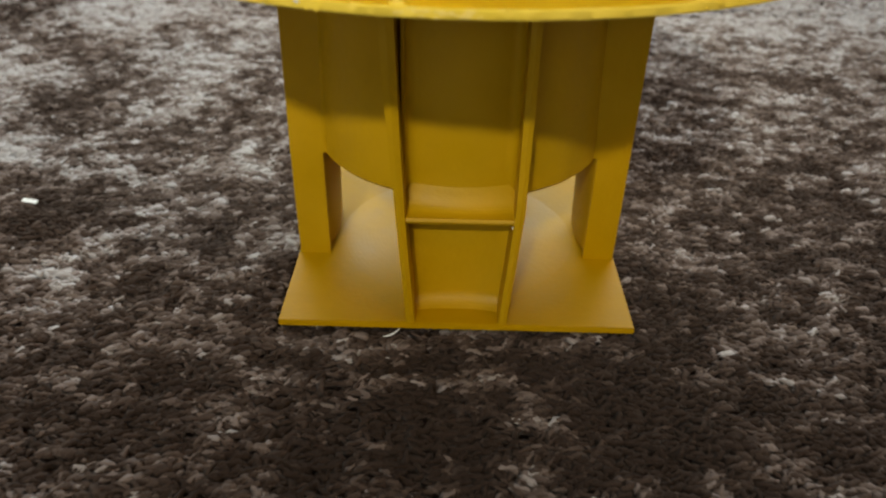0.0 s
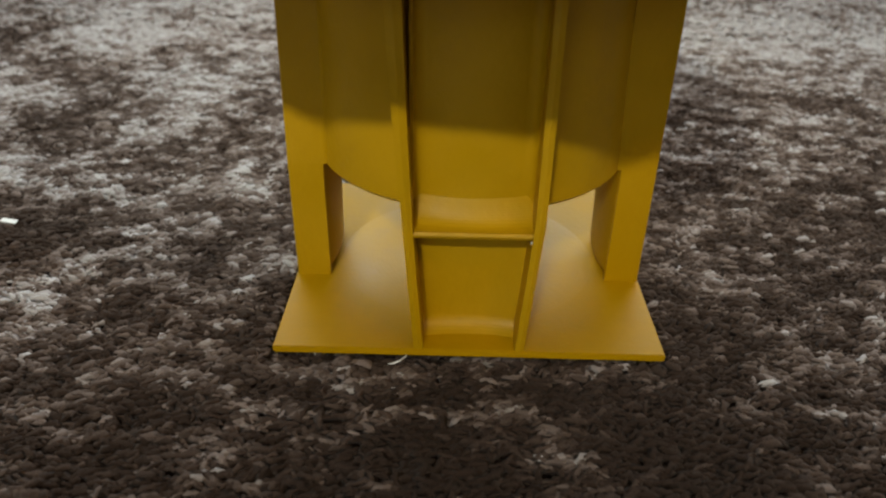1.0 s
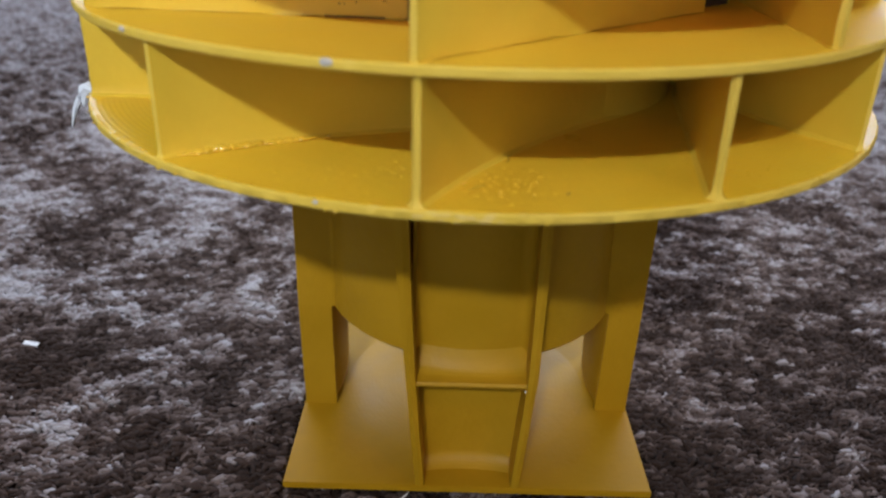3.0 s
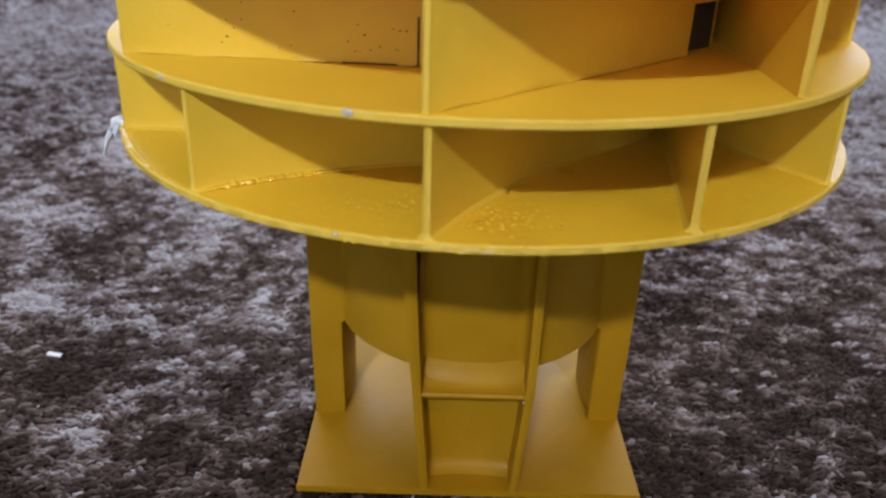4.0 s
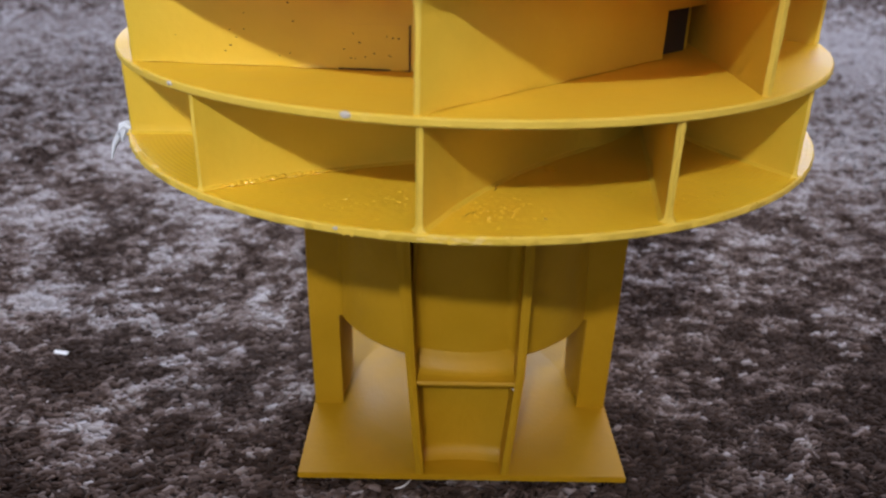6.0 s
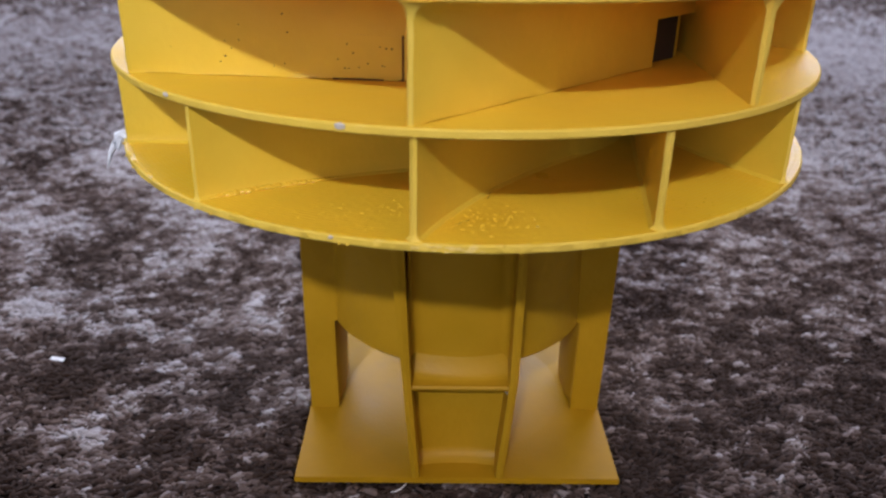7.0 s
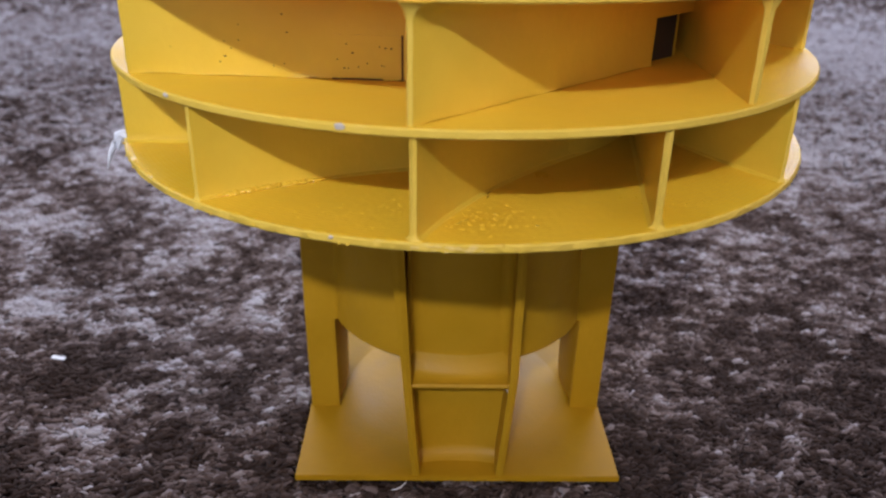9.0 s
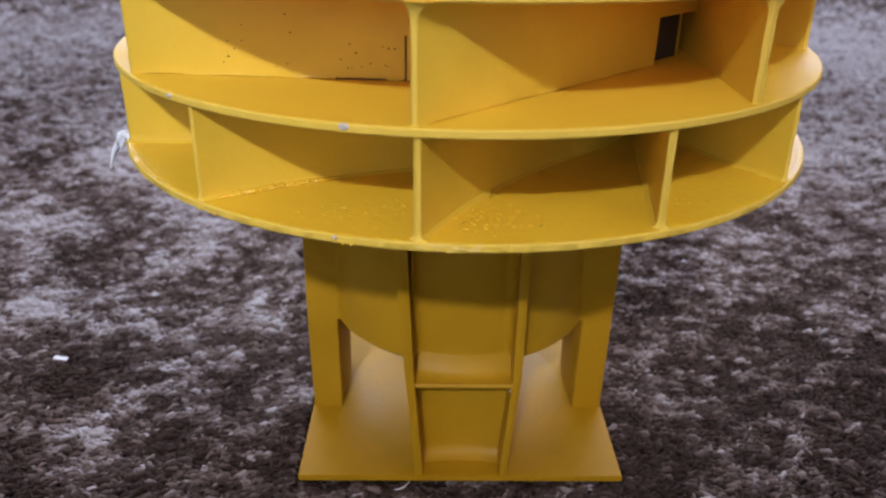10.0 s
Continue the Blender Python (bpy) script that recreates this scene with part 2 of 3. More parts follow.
def room():
    t = 0.15
    floor = part("floor", block(bmesh.new(), X0 - t, X1 + t, Y0 - t, Y1 + t, -0.2, -0.006), BACKING)
    tagged(floor, "dark brown carpet backing under the pile", "floor", kind="structure")
    for name, dims in (("wall_east", (X1, X1 + t, Y0, Y1, -0.006, TOP)), ("wall_west", (X0 - t, X0, Y0, Y1, -0.006, TOP))):
        w = part(name, block(bmesh.new(), *dims), PLASTER)
        tagged(w, "plain white plastered wall of the room", "wall", kind="structure")
    for name, number, (x, z, y, wide, high, watts) in zip(("wall_north", "wall_south"), (1, 2), WINDOWS):
        bm = bmesh.new()
        l, r, lo, hi = x - wide / 2, x + wide / 2, z - high / 2, z + high / 2
        out = math.copysign(t, y)
        a, b = min(y, y + out), max(y, y + out)
        block(bm, X0 - t, l, a, b, -0.006, TOP)
        block(bm, r, X1 + t, a, b, -0.006, TOP)
        block(bm, l, r, a, b, -0.006, lo)
        block(bm, l, r, a, b, hi, TOP)
        tagged(part(name, bm, PLASTER), "plain white plastered wall with a window", "wall", kind="structure")
        window = new("window_%d" % number)
        window.location = (x, y + out * 0.67, z)
        tagged(window, "unseen white framed window holding a daylight fill lamp", "window", kind="structure")
        bm = bmesh.new()
        f, hw, hh = 0.06, wide / 2, high / 2
        block(bm, -hw, hw, -0.025, 0.025, -hh, -hh + f)
        block(bm, -hw, hw, -0.025, 0.025, hh - f, hh)
        for left in (-hw, -f / 2, hw - f):
            block(bm, left, left + f, -0.025, 0.025, -hh + f, hh - f)
        part("window_frame", bm, WOOD, window)
        far = y + out * 10
        back = part("backdrop", block(bmesh.new(), x - 6, x + 6, far - 0.01, far + 0.01, -1, 5), DAY)
        tagged(back, "pale overcast sky outside the window", "backdrop", kind="structure")
    ceiling = part("ceiling", block(bmesh.new(), X0 - t, X1 + t, Y0 - t, Y1 + t, TOP, TOP + 0.15), PLASTER)
    tagged(ceiling, "plain white plastered ceiling", "ceiling", kind="structure")
    # unseen fixture with a glowing disc, added for the warm fill
    light = new("warm_fill_fixture")
    light.location = (FILL_AT[0], FILL_AT[1], TOP)
    tagged(light, "unseen round fixture added for the warm fill lamp", "ceiling light")
    part("housing", lathe(bmesh.new(), [(0.0005, -0.012), (0.29, -0.012), (0.30, 0.0), (0.0005, 0.0)], 48), WOOD, light)
    part("diffuser", lathe(bmesh.new(), [(0.0005, -0.034), (0.26, -0.030), (0.27, -0.012), (0.0005, -0.012)], 48), DIFFUSER, light)
    # unseen fixture added for the narrowed key lamp
    spot = new("key_lamp_fixture")
    spot.location = (LAMP_AT[0], LAMP_AT[1], TOP)
    tagged(spot, "unseen white fixture added for the narrowed key lamp", "spotlight")
    part("rose", lathe(bmesh.new(), [(0.0005, -0.02), (0.06, -0.02), (0.06, 0.0), (0.0005, 0.0)], 32), WOOD, spot)
    head = part("reflector", lathe(bmesh.new(), [(0.0005, 0.06), (0.09, 0.05), (0.21, -0.02), (0.215, -0.02), (0.095, 0.06), (0.0005, 0.07)], 48), WOOD, spot, "", True)
    head.matrix_local = Matrix.Translation((0, 0, -0.13)) @ (look(LAMP_AT, LAMP_AIM).to_3x3().to_4x4()) @ Matrix.Translation((0, 0, 0.03))


room()

# ---- the turbine model ----
PLATE, HALF = 0.0024, 0.06
HUB_R, HUB_LOW = 0.0508, 0.0447
LOW0, LOW1 = 0.1213, 0.1237
MID0, MID1 = 0.1498, 0.1521
TOP0, TOP1 = 0.1797, 0.1822
RIM = 0.118
LOWER_ANGLES = [-70.0, -39.4, -7.5, 23.5, 52.5] + [52.5 + 29.7 * k for k in range(1, 8)]
UPPER_ANGLES = [-56.0, -7.9, 37.8, 81.0] + [81.0 + 44.6 * k for k in range(1, 5)]

turbine = new("turbine_model")
tagged(turbine, "yellow painted plastic model of a vertical wind turbine standing on carpet", "model")

# base plate with a low turned dish in its middle
bm = bmesh.new()
block(bm, -HALF, HALF, -HALF, HALF, 0.0, PLATE, 0.0004)
corner = [e for e in bm.edges if all(v.co.x < -HALF + 0.0006 and v.co.y < -HALF + 0.0006 for v in e.verts) and abs(e.verts[0].co.z - e.verts[1].co.z) > 0.001]
bmesh.ops.bevel(bm, geom=corner[:1], offset=0.0022, segments=4, affect="EDGES")
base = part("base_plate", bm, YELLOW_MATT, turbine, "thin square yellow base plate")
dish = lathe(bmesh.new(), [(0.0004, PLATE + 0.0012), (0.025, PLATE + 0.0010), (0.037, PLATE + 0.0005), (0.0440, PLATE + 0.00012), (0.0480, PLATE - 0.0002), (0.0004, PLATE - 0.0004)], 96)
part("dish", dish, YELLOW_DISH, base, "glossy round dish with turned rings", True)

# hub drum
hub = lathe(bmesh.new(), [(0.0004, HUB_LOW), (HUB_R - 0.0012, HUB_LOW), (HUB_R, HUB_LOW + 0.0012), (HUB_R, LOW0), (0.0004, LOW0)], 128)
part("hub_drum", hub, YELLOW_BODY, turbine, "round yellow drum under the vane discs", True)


def leg(turn):
    """One box-shaped leg, built for the front and turned round the axis."""
    stand = new("leg")
    stand.parent = turbine
    stand.matrix_local = pose(0, 0, 0, 0, 0, turn)
    back, front = -0.0480, -HALF + 0.0004
    for side in (-1, 1):
        bm = bmesh.new()
        rows = []
        flare = 0.0050 if side < 0 else 0.0004
        for z, w, i in ((PLATE - 0.0002, 0.0168, 0.0140), (0.024, 0.0186, 0.0158), (HUB_LOW + 0.0012, 0.0203, 0.0173), (HUB_LOW + 0.0015, 0.0203, 0.0173), (0.08, 0.0204 + flare * 0.5, 0.0174 + flare * 0.3), (LOW0, 0.0204 + flare, 0.0174 + flare * 0.6)):
            o, i = side * w, side * i
            inner = back if z < HUB_LOW + 0.0013 else -0.0450
            rows.append([bm.verts.new(p) for p in ((o, front + 0.0003, z), (o, inner, z), (i, inner, z), (i, front + 0.0003, z), ((o + i) / 2, front - 0.0002, z))])
        for a, b in zip(rows, rows[1:]):
            for k in range(5):
                l = (k + 1) % 5
                bm.faces.new((a[k], a[l], b[l], b[k]))
        bm.faces.new(rows[0])
        bm.faces.new(list(reversed(rows[-1])))
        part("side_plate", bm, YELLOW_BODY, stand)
    # hollow inner wall: curved inward, swept out at the foot, on the first leg cut low at one top corner
    bm = bmesh.new()
    across, up = 24, 18
    sheets = []
    for depth in (0.0, 0.0010):
        rows = []
        for j in range(up + 1):
            v = j / up
            row = []
            for k in range(across + 1):
                u = 2 * k / across - 1
                top = 0.0452 - (0.0125 * max(0.0, (u - 0.58) / 0.42) if turn == 0 else 0.0)
                z = PLATE - 0.0002 + (top - PLATE) * v ** 1.4
                half = 0.0150 + 0.0034 * (z - PLATE) / 0.039
                y = -0.0488 + 0.0018 * (1 - abs(u) ** 2.4) - 0.0040 * max(0.0, 1 - (z - PLATE) / 0.0042) ** 2
                row.append(bm.verts.new((u * half, y + depth, z)))
            rows.append(row)
        sheets.append(rows)
    for rows in sheets:
        for p, q in zip(rows, rows[1:]):
            for k in range(across):
                bm.faces.new((p[k], p[k + 1], q[k + 1], q[k]))
    front_sheet, back_sheet = sheets
    for j in range(up):
        for k in (0, across):
            bm.faces.new((front_sheet[j][k], front_sheet[j + 1][k], back_sheet[j + 1][k], back_sheet[j][k]))
    for k in range(across):
        for j in (0, up):
            bm.faces.new((front_sheet[j][k], front_sheet[j][k + 1], back_sheet[j][k + 1], back_sheet[j][k]))
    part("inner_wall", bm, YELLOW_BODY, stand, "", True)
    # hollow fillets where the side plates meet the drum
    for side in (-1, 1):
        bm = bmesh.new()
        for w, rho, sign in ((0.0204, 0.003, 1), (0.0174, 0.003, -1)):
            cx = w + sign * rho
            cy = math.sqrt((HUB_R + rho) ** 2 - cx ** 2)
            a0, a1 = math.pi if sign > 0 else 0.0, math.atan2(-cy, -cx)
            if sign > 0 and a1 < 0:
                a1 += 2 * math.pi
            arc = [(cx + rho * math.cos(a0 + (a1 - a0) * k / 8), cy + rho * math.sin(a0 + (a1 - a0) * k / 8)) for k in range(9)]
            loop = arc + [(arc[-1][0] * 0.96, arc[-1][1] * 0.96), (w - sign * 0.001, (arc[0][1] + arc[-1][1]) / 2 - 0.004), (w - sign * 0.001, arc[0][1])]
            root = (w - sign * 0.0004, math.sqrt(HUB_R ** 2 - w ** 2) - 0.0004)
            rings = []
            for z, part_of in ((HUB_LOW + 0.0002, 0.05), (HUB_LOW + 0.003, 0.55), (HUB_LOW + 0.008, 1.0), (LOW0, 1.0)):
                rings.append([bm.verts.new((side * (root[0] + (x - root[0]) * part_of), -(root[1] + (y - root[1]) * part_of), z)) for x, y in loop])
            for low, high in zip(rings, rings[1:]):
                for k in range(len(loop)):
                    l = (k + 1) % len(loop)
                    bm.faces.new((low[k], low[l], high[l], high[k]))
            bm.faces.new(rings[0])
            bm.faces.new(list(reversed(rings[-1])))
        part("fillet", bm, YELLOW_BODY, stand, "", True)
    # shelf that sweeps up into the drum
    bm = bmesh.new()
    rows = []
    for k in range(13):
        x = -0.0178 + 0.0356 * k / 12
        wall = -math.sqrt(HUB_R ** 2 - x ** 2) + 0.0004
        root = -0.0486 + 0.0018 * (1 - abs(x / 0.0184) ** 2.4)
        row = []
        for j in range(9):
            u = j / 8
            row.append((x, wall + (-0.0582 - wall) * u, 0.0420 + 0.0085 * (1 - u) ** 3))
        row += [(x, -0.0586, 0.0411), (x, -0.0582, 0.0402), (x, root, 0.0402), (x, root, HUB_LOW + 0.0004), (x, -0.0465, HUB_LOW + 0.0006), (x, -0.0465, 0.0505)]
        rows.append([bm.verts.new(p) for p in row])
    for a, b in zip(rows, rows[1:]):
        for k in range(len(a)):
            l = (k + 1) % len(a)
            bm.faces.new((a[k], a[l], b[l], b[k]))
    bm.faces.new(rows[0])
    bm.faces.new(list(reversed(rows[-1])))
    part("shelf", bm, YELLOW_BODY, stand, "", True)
    return stand


for turn in (0, 90, 180, 270):
    leg(turn)


def disc(name, r0, z0, z1, seed, label, mat):
    b = 0.0004
    prof = [(r0, z0), (RIM - 0.002, z0), (RIM - b, z0), (RIM, z0 + b), (RIM, z1 - b), (RIM - b, z1), (RIM - 0.002, z1), (r0, z1)]
    return part(name, lathe(bmesh.new(), prof, 760, 0.0004 if z0 == LOW0 else 0.00014, seed), mat, turbine, label, True, RIM_PAINT)


lower_disc = disc("lower_disc", 0.0004, LOW0, LOW1, 3, "yellow round disc with turned grooves", YELLOW_FLAT)
middle_disc = disc("middle_disc", 0.0704, MID0, MID1, 11, "yellow ring disc with a chipped rim", YELLOW_SMOOTH)
top_disc = disc("top_disc", 0.0004, TOP0, TOP1, 23, "yellow round cover disc", YELLOW_THIN)

LOWER_LEAN = {23.5: (-32.5, 0.0)}
for a in LOWER_ANGLES:
    lean, bend = LOWER_LEAN.get(a, (-17, -3.0))
    part("lower_vane", strip_wall(bmesh.new(), vane_line(a, RIM - 0.0016, 0.088, lean, bend), 0.0019, LOW1 - 0.0002, MID0 + 0.0002, 0.0017, 0.0, 16, 0.00012), YELLOW_WALL, turbine, "", True, RIM_PAINT)
OPEN_FROM, OPEN_TO, LINTEL = 0.0985, 0.1205, 0.1663


def upper_vane(angle, opening, gap):
    """A slanting wall from the rim to the next one. opening: its inner end stops at a doorway under a lintel."""
    line = vane_line(angle, RIM - 0.0018, OPEN_TO, -38.5, 0.0, 48)
    cut = [p for i, p in enumerate(line) if OPEN_TO * i / 48 <= OPEN_FROM] if opening else line
    ob = part("upper_vane", strip_wall(bmesh.new(), cut, 0.0022, MID1 - 0.0002, TOP0 + 0.0002, 0.0, 0.0045, 12, 0.0003, gap), YELLOW_WALL, turbine, "", True, RIM_PAINT)
    if opening:
        part("lintel", strip_wall(bmesh.new(), line[len(cut) - 1:], 0.0022, LINTEL, TOP0 + 0.0002, 0.0, 0.0, 4), YELLOW_WALL, ob)
        at = lambda s0, s1: vane_line(angle, RIM - 0.0018, OPEN_TO, -38.5, 0.0, 480)[int(s0 / OPEN_TO * 480):int(s1 / OPEN_TO * 480) + 1]
        inward = lambda pts, d: [(x * (1 - d / math.hypot(x, y)), y * (1 - d / math.hypot(x, y))) for x, y in pts]
        # dark sheet behind the doorway stands in for the shade inside
        part("port_sheet", strip_wall(bmesh.new(), inward(at(0.0950, 0.1165), 0.0030), 0.0008, MID1 + 0.0001, LINTEL + 0.001, 0.0, 0.0, 4), DARK_GREY, ob, "dark sheet standing in for the shaded opening beside the vane")
        part("post", strip_wall(bmesh.new(), inward(at(0.1150, 0.1204), 0.0046), 0.0018, MID1 - 0.0002, LINTEL + 0.0004, 0.0, 0.0, 6, 0.0004), YELLOW_WALL, ob, "", True)
    return ob


for a in UPPER_ANGLES:
    upper_vane(a, a != UPPER_ANGLES[0], 0.0006 if a < 0 else 0.0001)

drum = part("inner_drum", lathe(bmesh.new(), [(0.0004, LOW1 - 0.0002), (0.0605, LOW1 - 0.0002), (0.0605, MID0 + 0.0004), (0.0004, MID0 + 0.0004)], 128), YELLOW_WALL, turbine, "", True)
# made-up dark filler that keeps the inside of the vanes dark
part("dark_filler", lathe(bmesh.new(), [(0.0004, MID0 + 0.0004), (0.067, MID0 + 0.0004), (0.067, 0.172), (0.065, 0.174), (0.065, TOP0 + 0.0002), (0.0004, TOP0 + 0.0002)], 96), DARK_GREY, turbine, "dark grey filler drum added to keep the vane openings dark", True)

# dark sheet high on the inner drum, in place of a shaded opening
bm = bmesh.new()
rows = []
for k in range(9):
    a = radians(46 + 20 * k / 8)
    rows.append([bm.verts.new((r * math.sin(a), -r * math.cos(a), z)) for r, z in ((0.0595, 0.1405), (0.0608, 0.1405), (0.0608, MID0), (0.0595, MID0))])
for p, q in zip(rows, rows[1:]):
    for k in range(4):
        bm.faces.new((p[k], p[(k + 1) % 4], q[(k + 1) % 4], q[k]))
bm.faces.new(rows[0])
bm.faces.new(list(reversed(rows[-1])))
part("port_sheet", bm, DARK_GREY, drum, "dark sheet standing in for a shaded opening in the inner drum", True)

# loose plate that closes the doorway of one upper vane
line = vane_line(UPPER_ANGLES[0], RIM - 0.0018, 0.1, -38.5)
p0, p1 = Vector((*line[0], 0)), Vector((*line[-1], 0))
along = (p1 - p0).normalized()
face = Vector((along.y, -along.x, 0))
turned = Matrix(((along.x, -face.x, 0, p0.x), (along.y, -face.y, 0, p0.y), (0, 0, 1, 0), (0, 0, 0, 1)))
plate = part("cover_plate", block(bmesh.new(), 0.058, 0.0768, -0.0012, -0.0005, MID1 + 0.0007, 0.1645, 0.0001), YELLOW_WALL, turbine, "thin yellow plate over a doorway")
plate.matrix_local = turned
# dark strips stand in for the shade in the gap round the plate
bm = block(bmesh.new(), 0.0773, 0.0779, -0.00116, -0.0005, MID1, 0.1645)
block(bm, 0.058, 0.0773, -0.00116, -0.0005, MID1 - 0.0001, MID1 + 0.0005)
part("gap", bm, PIT_AND_GAP, plate, "dark strips coloured in for the shaded gap beside the plate")

# glossy ridge of thick paint along the foot of one lower vane
line = vane_line(LOWER_ANGLES[1], RIM - 0.004, 0.040, -17, -3.0, 150)
bead, girth = [], []
for i, (x, y) in enumerate(line):
    nx, ny = line[min(i + 1, 150)][0] - line[max(i - 1, 0)][0], line[min(i + 1, 150)][1] - line[max(i - 1, 0)][1]
    size = math.hypot(nx, ny)
    off = 0.0023 + 0.0003 * noise.noise((x * 700, y * 700, 3.0))
    bead.append((x + ny / size * off, y - nx / size * off, LOW1 + 0.0003))
    girth.append((0.0013 + 0.0006 * noise.noise((x * 900, y * 900, 8.0))) * min(1.0, 0.1 + i / 25) * min(1.0, 0.05 + 3.5 * (1 - i / 150)))
bm = tube(bmesh.new(), bead, girth, 10)
for v in bm.verts:
    v.co.z = LOW1 + 0.0002 + (v.co.z - LOW1) * 0.5
    v.co += 0.00022 * noise.noise_vector(v.co * 1500)
part("paint_bead", bm, YELLOW_GLOSS, turbine, "glossy ridge of thick paint", True)

# pinholes and chips in the paint
rng = random.Random(4)
bm = bmesh.new()
spots = [(rng.uniform(0.0585, 0.076), rng.uniform(0.1545, 0.1625)) for k in range(12)] + [(rng.uniform(0.006, 0.05), rng.uniform(0.1545, 0.172)) for k in range(12)]
for s, z in spots:
    c = p0 + along * s + face * (0.00123 if s > 0.058 and z < 0.1645 else 0.00112) + Vector((0, 0, z))
    r = rng.uniform(0.00014, 0.00027)
    w = rng.uniform(1.0, 1.8)
    ring = [bm.verts.new(c + along * (r * w * math.cos(k * math.pi / 4)) + Vector((0, 0, r * math.sin(k * math.pi / 4)))) for k in range(8)]
    tip = bm.verts.new(c + face * 0.00006)
    for k in range(8):
        bm.faces.new((ring[k], ring[(k + 1) % 8], tip))
part("pinholes", bm, PIT_AND_GAP, turbine, "dark pinholes in the yellow paint")
for angle, z, r in ((-15.8, 0.1514, 0.0014), (-42.6, 0.1513, 0.0011), (-17.5, 0.1230, 0.0007)):
    bm = bmesh.new()
    bmesh.ops.create_icosphere(bm, subdivisions=2, radius=1.0)
    for v in bm.verts:
        v.co *= 1 + 0.35 * noise.noise(v.co * 2.3 + Vector((angle, 0, 0)))
    a = radians(angle)
    where = Matrix.Translation((RIM * math.sin(a), -RIM * math.cos(a), z)) @ pose(0, 0, 0, 0, 0, angle) @ Matrix.Diagonal((r, 0.0006, r * 0.6, 1))
    bmesh.ops.transform(bm, verts=bm.verts, matrix=where)
    part("chip_or_glint", bm, CHIP_GLINT, turbine, "pale spot, a chip on the rim or a coloured glint under the shelf", True)


# glossy yellow bumps on the lower disc, added for glints along its grooves
rng = random.Random(31)
bm = bmesh.new()
for a0, r0, spread, count in ((2.5, 0.102, 0.0065, 76), (-10.5, 0.095, 0.0040, 34), (-20.0, 0.103, 0.006, 20), (-44.0, 0.104, 0.004, 16), (32.0, 0.104, 0.006, 30)):
    for k in range(count):
        a, r = radians(a0), r0
        x, y = r * math.sin(a) + rng.gauss(0, spread), -r * math.cos(a) + rng.gauss(0, spread * 0.7)
        wide = round(math.hypot(x, y) * 700) / 700
        a = math.atan2(x, -y)
        if wide < RIM - 0.002:
            x, y = wide * math.sin(a), -wide * math.cos(a)
            size = rng.uniform(0.00009, 0.00020)
            bmesh.ops.create_icosphere(bm, subdivisions=2, radius=1.0, matrix=Matrix.Translation((x, y, LOW1)) @ Matrix.Rotation(a, 4, "Z") @ Matrix.Diagonal((size * rng.uniform(1.4, 4.0), size, size * 0.6, 1)))
glints = part("glint_bumps", bm, YELLOW_GLOSS, lower_disc, "glossy yellow bumps added for glints on the grooves", True)
tagged(glints, "glossy yellow bumps added for glints on the grooves", kind="stuff")

# short scratches in the paint of the lower disc
for x0, y0, x1, y1, wide in ((0.0042, -0.0875, 0.0062, -0.0805, 0.00015), (-0.0048, -0.1058, -0.0012, -0.1022, 0.00013), (0.0158, -0.1062, 0.0164, -0.1062, 0.0002)):
    bm = bmesh.new()
    bend = [(x0 + (x1 - x0) * u + 0.0004 * math.sin(9 * u), y0 + (y1 - y0) * u, LOW1 + 0.00005) for u in (0, 0.25, 0.5, 0.75, 1)]
    tube(bm, bend, wide, 5)
    part("scratch", bm, SCORED, lower_disc, "short dark scratch", True)

# pale worn stretch of the lower rim, and a glint coloured in under the shelf
bm = bmesh.new()
for k in range(18):
    a = radians(rng.gauss(-3.0, 2.6))
    size = rng.uniform(0.0003, 0.0009)
    bmesh.ops.create_icosphere(bm, subdivisions=1, radius=1.0, matrix=Matrix.Translation(((RIM - 0.0001) * math.sin(a), -(RIM - 0.0001) * math.cos(a), rng.uniform(LOW0 + 0.0003, LOW1 - 0.0006))) @ Matrix.Rotation(a, 4, "Z") @ Matrix.Diagonal((size * 1.8, 0.0003, size * 0.5, 1)))
worn = part("worn_edge", bm, WORN, lower_disc, "pale worn paint on the rim", True)
tagged(worn, "pale worn paint on the rim", kind="stuff")
# pale speck puts a glint under the shelf into colour
bm = bmesh.new()
bmesh.ops.create_icosphere(bm, subdivisions=1, radius=1.0, matrix=Matrix.Translation((0.0168, -0.0580, 0.0392)) @ Matrix.Diagonal((0.0005, 0.0004, 0.0006, 1)))
part("chip_or_glint", bm, CHIP_GLINT, turbine, "pale spot, a chip on the rim or a coloured glint under the shelf", True)

# crumbs of dried paint along the rims and the vane edges
rng = random.Random(12)
for host, z0, z1, count, thick in ((lower_disc, LOW0, LOW1, 60, 0.00034), (middle_disc, MID0, MID1, 26, 0.00026)):
    bm = bmesh.new()
    for k in range(count):
        a = radians(rng.uniform(-75, 75))
        r = RIM + rng.uniform(-0.0004, 0.0002)
        size = thick * rng.uniform(0.4, 1.2)
        spot = Matrix.Translation((r * math.sin(a), -r * math.cos(a), rng.uniform(z0, z1))) @ pose(0, 0, 0, rng.uniform(0, 90), rng.uniform(0, 90), rng.uniform(0, 90))
        bmesh.ops.create_icosphere(bm, subdivisions=1, radius=1.0, matrix=spot @ Matrix.Diagonal((size * rng.uniform(0.8, 2.2), size, size, 1)))
    crumbs = part("paint_crumbs", bm, YELLOW_WALL, host, "crumbs of dried yellow paint", True)
    tagged(crumbs, "crumbs of dried yellow paint", kind="stuff")


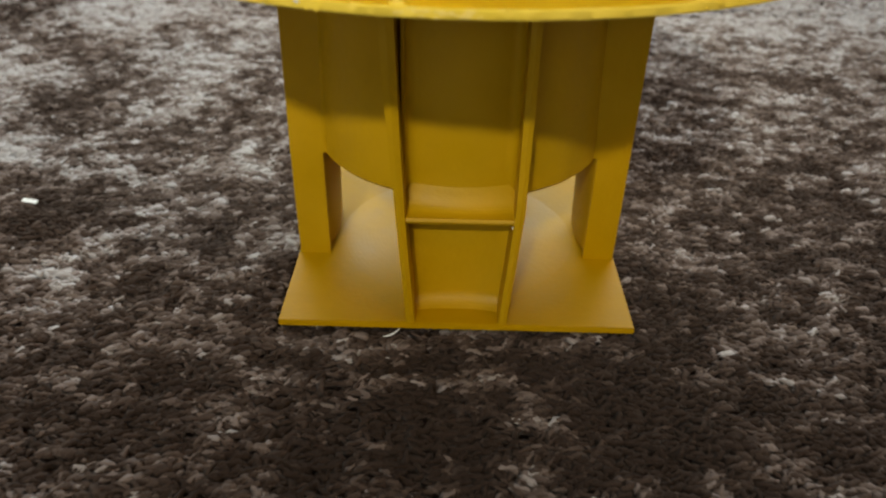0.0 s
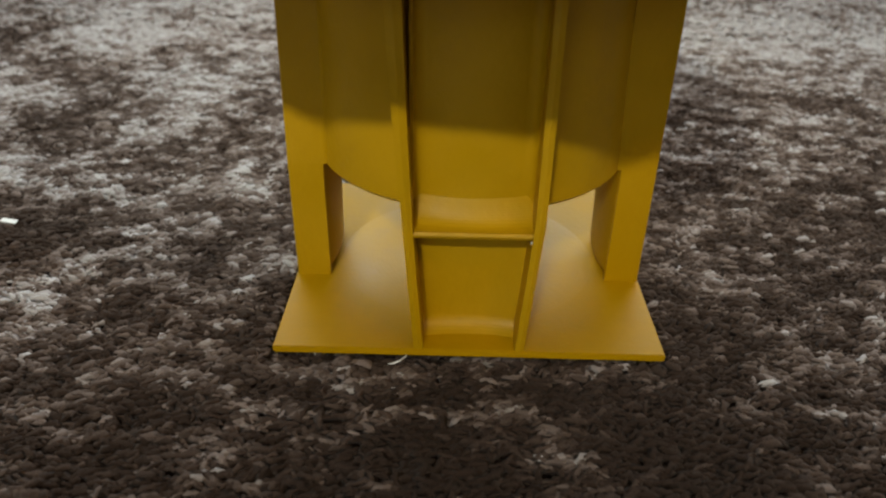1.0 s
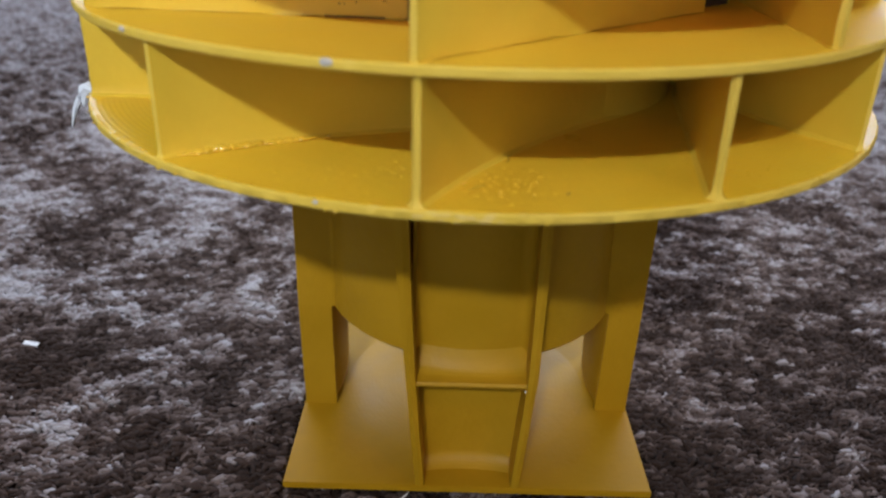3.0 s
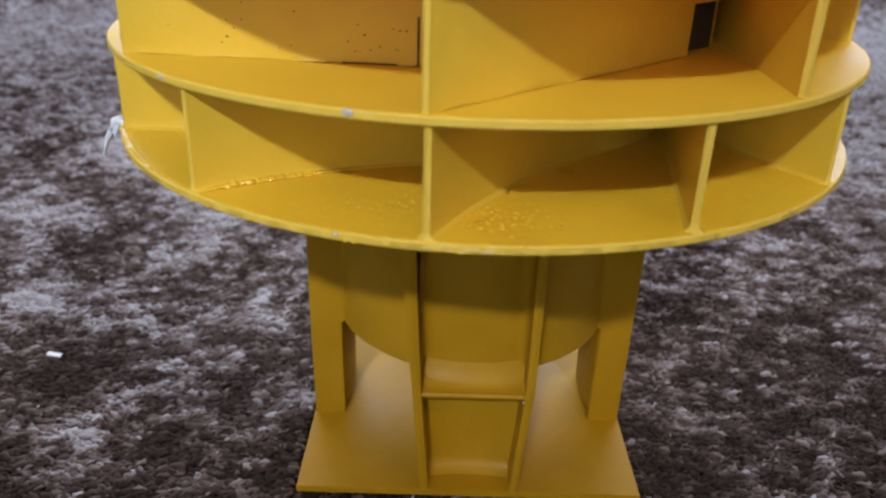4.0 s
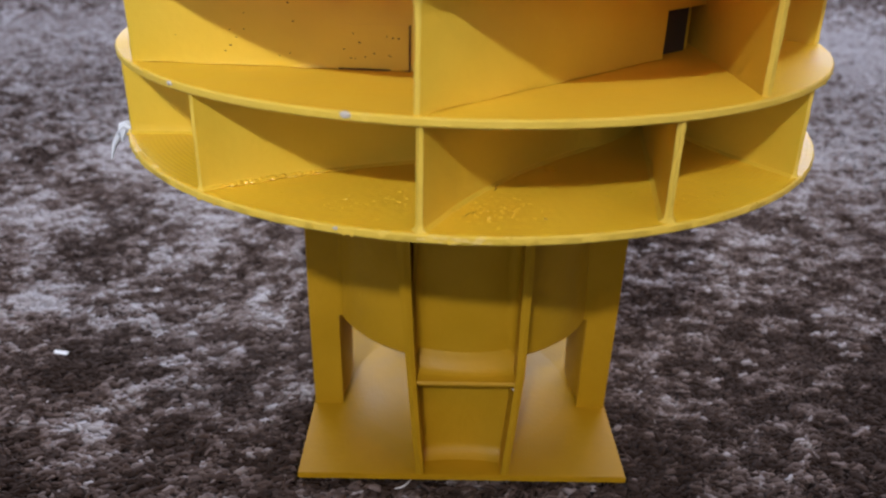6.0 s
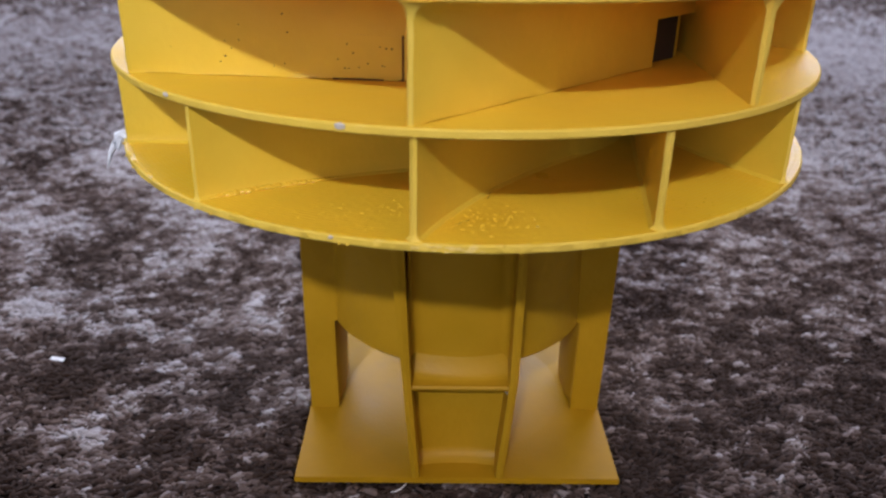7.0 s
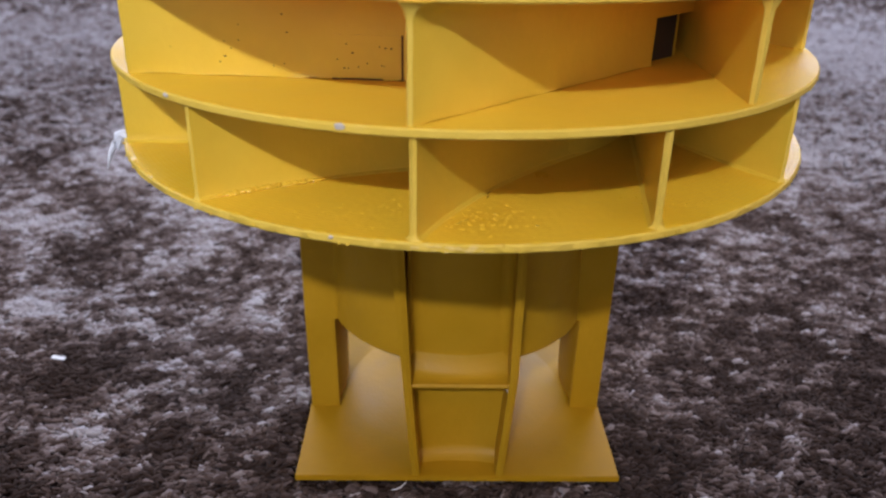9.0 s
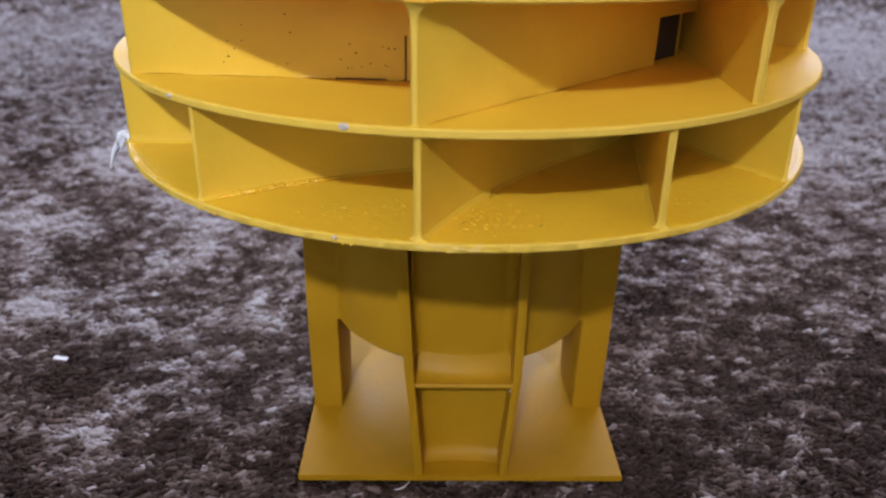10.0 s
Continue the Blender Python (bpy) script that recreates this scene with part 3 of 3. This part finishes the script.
# ---- the carpet pile ----
def value_noise(x, y, size, seed):
    """Smooth random field between 0 and 1 with cells of that size in metres."""
    rng = np.random.RandomState(seed)
    table = rng.rand(256, 256)
    u, v = x / size + 1000.37, y / size + 1000.71
    i, j = np.floor(u).astype(int), np.floor(v).astype(int)
    fu, fv = u - i, v - j
    fu, fv = fu * fu * (3 - 2 * fu), fv * fv * (3 - 2 * fv)
    at = lambda p, q: table[p % 256, q % 256]
    return (at(i, j) * (1 - fu) + at(i + 1, j) * fu) * (1 - fv) + (at(i, j + 1) * (1 - fu) + at(i + 1, j + 1) * fu) * fv


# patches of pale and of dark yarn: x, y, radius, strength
# the wide ones also colour in the dimmer front and brighter back
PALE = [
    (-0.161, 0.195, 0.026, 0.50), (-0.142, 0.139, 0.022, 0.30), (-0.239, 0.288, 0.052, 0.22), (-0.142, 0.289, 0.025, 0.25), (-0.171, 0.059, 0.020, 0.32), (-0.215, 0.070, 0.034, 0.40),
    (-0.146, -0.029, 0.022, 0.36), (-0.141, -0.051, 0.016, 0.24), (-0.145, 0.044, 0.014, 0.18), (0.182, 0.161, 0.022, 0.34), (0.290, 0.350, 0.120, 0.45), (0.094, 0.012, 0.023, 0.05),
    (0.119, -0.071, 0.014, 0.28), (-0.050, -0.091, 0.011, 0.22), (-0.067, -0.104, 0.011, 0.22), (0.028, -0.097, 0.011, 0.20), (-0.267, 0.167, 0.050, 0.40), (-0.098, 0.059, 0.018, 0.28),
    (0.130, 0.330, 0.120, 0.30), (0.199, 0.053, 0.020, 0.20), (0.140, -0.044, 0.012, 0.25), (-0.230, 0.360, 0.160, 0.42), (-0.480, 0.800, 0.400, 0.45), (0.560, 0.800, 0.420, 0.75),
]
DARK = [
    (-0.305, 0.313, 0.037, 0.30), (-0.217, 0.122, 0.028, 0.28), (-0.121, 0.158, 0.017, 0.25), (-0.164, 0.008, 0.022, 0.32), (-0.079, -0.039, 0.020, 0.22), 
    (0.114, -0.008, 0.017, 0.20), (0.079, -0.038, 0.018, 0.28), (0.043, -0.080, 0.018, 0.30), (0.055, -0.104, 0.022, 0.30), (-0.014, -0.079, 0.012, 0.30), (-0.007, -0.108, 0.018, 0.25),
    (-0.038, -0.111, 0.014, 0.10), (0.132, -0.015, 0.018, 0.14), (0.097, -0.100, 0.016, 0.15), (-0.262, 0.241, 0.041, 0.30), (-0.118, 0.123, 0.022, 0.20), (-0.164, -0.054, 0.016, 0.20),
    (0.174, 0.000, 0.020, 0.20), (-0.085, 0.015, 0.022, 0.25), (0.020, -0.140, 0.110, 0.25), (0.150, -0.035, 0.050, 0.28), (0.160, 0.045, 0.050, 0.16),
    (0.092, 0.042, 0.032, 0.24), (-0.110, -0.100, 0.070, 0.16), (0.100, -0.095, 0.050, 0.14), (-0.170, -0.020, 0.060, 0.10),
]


def pile(x0, x1, y0, y1, step, length, thick, rings, seed, hole=None):
    rng = np.random.RandomState(seed)
    gx, gy = np.meshgrid(np.arange(x0, x1, step), np.arange(y0, y1, step))
    x, y = gx.ravel(), gy.ravel()
    x = x + rng.uniform(-0.6, 0.6, x.size) * step
    y = y + rng.uniform(-0.6, 0.6, y.size) * step
    if hole:
        keep = ~((x > hole[0]) & (x < hole[1]) & (y > hole[2]) & (y < hole[3]))
        x, y = x[keep], y[keep]
    n = x.size
    under = (np.abs(x) < HALF + 0.002) & (np.abs(y) < HALF + 0.002)
    lift = 0.0022 * (value_noise(x, y, 0.0075, seed + 1) - 0.5) + 0.003 * (value_noise(x, y, 0.03, seed + 2) - 0.5)
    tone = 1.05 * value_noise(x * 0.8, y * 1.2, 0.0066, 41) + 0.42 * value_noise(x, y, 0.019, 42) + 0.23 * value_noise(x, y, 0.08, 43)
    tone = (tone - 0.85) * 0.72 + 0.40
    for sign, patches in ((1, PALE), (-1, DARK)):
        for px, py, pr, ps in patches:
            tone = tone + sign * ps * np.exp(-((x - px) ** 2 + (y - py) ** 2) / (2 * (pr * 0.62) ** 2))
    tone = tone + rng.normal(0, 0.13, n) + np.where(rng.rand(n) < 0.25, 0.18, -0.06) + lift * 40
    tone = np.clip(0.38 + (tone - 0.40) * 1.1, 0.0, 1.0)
    size = rng.uniform(0.6, 1.4, n)
    az = rng.normal(0.12, 0.55, n) + np.where(rng.rand(n) < 0.5, 0, math.pi)
    tilt = rng.uniform(-0.05, 0.38, n)
    top = lift - 0.0008
    top = np.where(under, np.minimum(top, 0) - 0.0016 - thick * 0.9, top)
    d = np.stack([np.cos(az) * np.cos(tilt), np.sin(az) * np.cos(tilt), np.sin(tilt)], 1)
    side = np.stack([-np.sin(az), np.cos(az), np.zeros(n)], 1)
    up = np.cross(d, side)
    verts, k = [], 3
    for s in range(rings + 2):
        u = s / (rings + 1)
        prof = math.sin(math.pi * min(max(u, 0.06), 0.94)) ** 0.6
        arch = 0.35 * (1 - (2 * u - 1) ** 2) - 0.2
        centre = np.stack([x, y, top], 1) + d * ((u - 0.5) * length * size)[:, None]
        centre[:, 2] += arch * length * 0.5 * size - 0.5 * np.sin(tilt) * length * size * 0.6
        if s in (0, rings + 1):
            verts.append(centre[:, None, :])
        else:
            ring = []
            for q in range(k):
                a = 2 * math.pi * q / k + s * 0.5
                ring.append(centre + (side * math.cos(a) * 1.2 - up * math.sin(a) * 0.75) * (thick * prof * size)[:, None])
            verts.append(np.stack(ring, 1))
    block_verts = np.concatenate(verts, 1)
    per = block_verts.shape[1]
    tris = []
    for q in range(k):
        tris.append((0, 1 + q, 1 + (q + 1) % k))
    for s in range(rings - 1):
        a, b = 1 + s * k, 1 + (s + 1) * k
        for q in range(k):
            l = (q + 1) % k
            tris += [(a + q, b + q, b + l), (a + q, b + l, a + l)]
    a = 1 + (rings - 1) * k
    for q in range(k):
        tris.append((a + q, per - 1, a + (q + 1) % k))
    tris = np.array(tris)
    faces = (np.arange(n)[:, None, None] * per + tris[None]).reshape(-1, 3)
    return block_verts.reshape(-1, 3), faces, np.repeat(tone, per)


def carpet():
    near = (-0.30, 0.30, -0.17, 0.33)
    sets = [
        pile(*near, 0.0018, 0.0066, 0.00112, 2, 5),
        pile(-0.62, 0.62, -0.30, 1.0, 0.0034, 0.0090, 0.0016, 1, 6, near),
        pile(-1.6, 1.6, -0.6, 1.72, 0.0085, 0.016, 0.0036, 1, 7, (-0.62, 0.62, -0.30, 1.0)),
    ]
    verts, faces, tones, start = [], [], [], 0
    for v, f, t in sets:
        verts.append(v)
        faces.append(f + start)
        tones.append(t)
        start += len(v)
    verts, faces, tones = np.concatenate(verts), np.concatenate(faces), np.concatenate(tones)
    me = bpy.data.meshes.new("carpet_pile")
    me.vertices.add(len(verts))
    me.vertices.foreach_set("co", verts.astype(np.float32).ravel())
    me.loops.add(len(faces) * 3)
    me.loops.foreach_set("vertex_index", faces.astype(np.int32).ravel())
    me.polygons.add(len(faces))
    me.polygons.foreach_set("loop_start", np.arange(0, len(faces) * 3, 3, dtype=np.int32))
    me.polygons.foreach_set("use_smooth", np.ones(len(faces), dtype=bool))
    tint = me.attributes.new("tint", "FLOAT", "POINT")
    tint.data.foreach_set("value", tones.astype(np.float32))
    me.materials.append(YARN)
    me.update(calc_edges=True)
    ob = new("carpet_pile", me)
    tagged(ob, "mottled brown and grey shaggy carpet pile", "carpet", kind="stuff")


carpet()


# ---- lint and scraps ----
def scrap(name, bm, mat, label, category):
    return tagged(part(name, bm, mat, None, "", True), label, category)


bm = bmesh.new()
tube(bm, [(-0.1108, -0.0365, 0.1236), (-0.1128, -0.0350, 0.1245), (-0.1150, -0.0338, 0.1234), (-0.1166, -0.0334, 0.1209), (-0.1186, -0.0334, 0.1172), (-0.1204, -0.0336, 0.1122)], [0.0009, 0.0017, 0.0018, 0.0013, 0.0008, 0.0003], 8)
tube(bm, [(-0.1128, -0.0352, 0.1240), (-0.1142, -0.0346, 0.1222), (-0.1150, -0.0344, 0.1203), (-0.1156, -0.0345, 0.1186)], [0.0013, 0.0014, 0.0010, 0.0003], 6)
for v in bm.verts:
    v.co += 0.0003 * noise.noise_vector(v.co * 900)
scrap("lint_tuft", bm, WISP, "bluish white wisp of lint clinging to the disc rim", "lint")
bm = block(bmesh.new(), -0.0032, 0.0032, -0.0011, 0.0011, -0.0001, 0.0002)
ob = scrap("paper_scrap", bm, LINT, "tiny white paper scrap on the carpet", "scrap")
ob.matrix_world = pose(-0.180, 0.0195, 0.0012, 12, 4, -8)
bm = tube(bmesh.new(), [(-0.0243, -0.0655, 0.0008), (-0.0225, -0.0655, 0.0012), (-0.0207, -0.0645, 0.0014), (-0.0193, -0.0625, 0.0014), (-0.0188, -0.0612, 0.0012)], 0.00028)
scrap("thread", bm, LINT, "short white thread on the carpet by the base plate", "thread")

# dark slab of unknown kind, named a tablet, that just reaches into view
tablet = new("tablet")
tablet.matrix_world = pose(0.1955, -0.0945, 0.0005, 0, 0, -32.1)
tagged(tablet, "black flat slab of unknown kind lying on the carpet", "tablet")
part("body", block(bmesh.new(), -0.038, 0.038, -0.075, 0.075, -0.0005, 0.0080, 0.0012), DARK_GREY, tablet, "", True)
part("slab_top", block(bmesh.new(), -0.035, 0.035, -0.071, 0.071, 0.0078, 0.0084), SLAB_GLASS, tablet, "black glassy top of the slab")
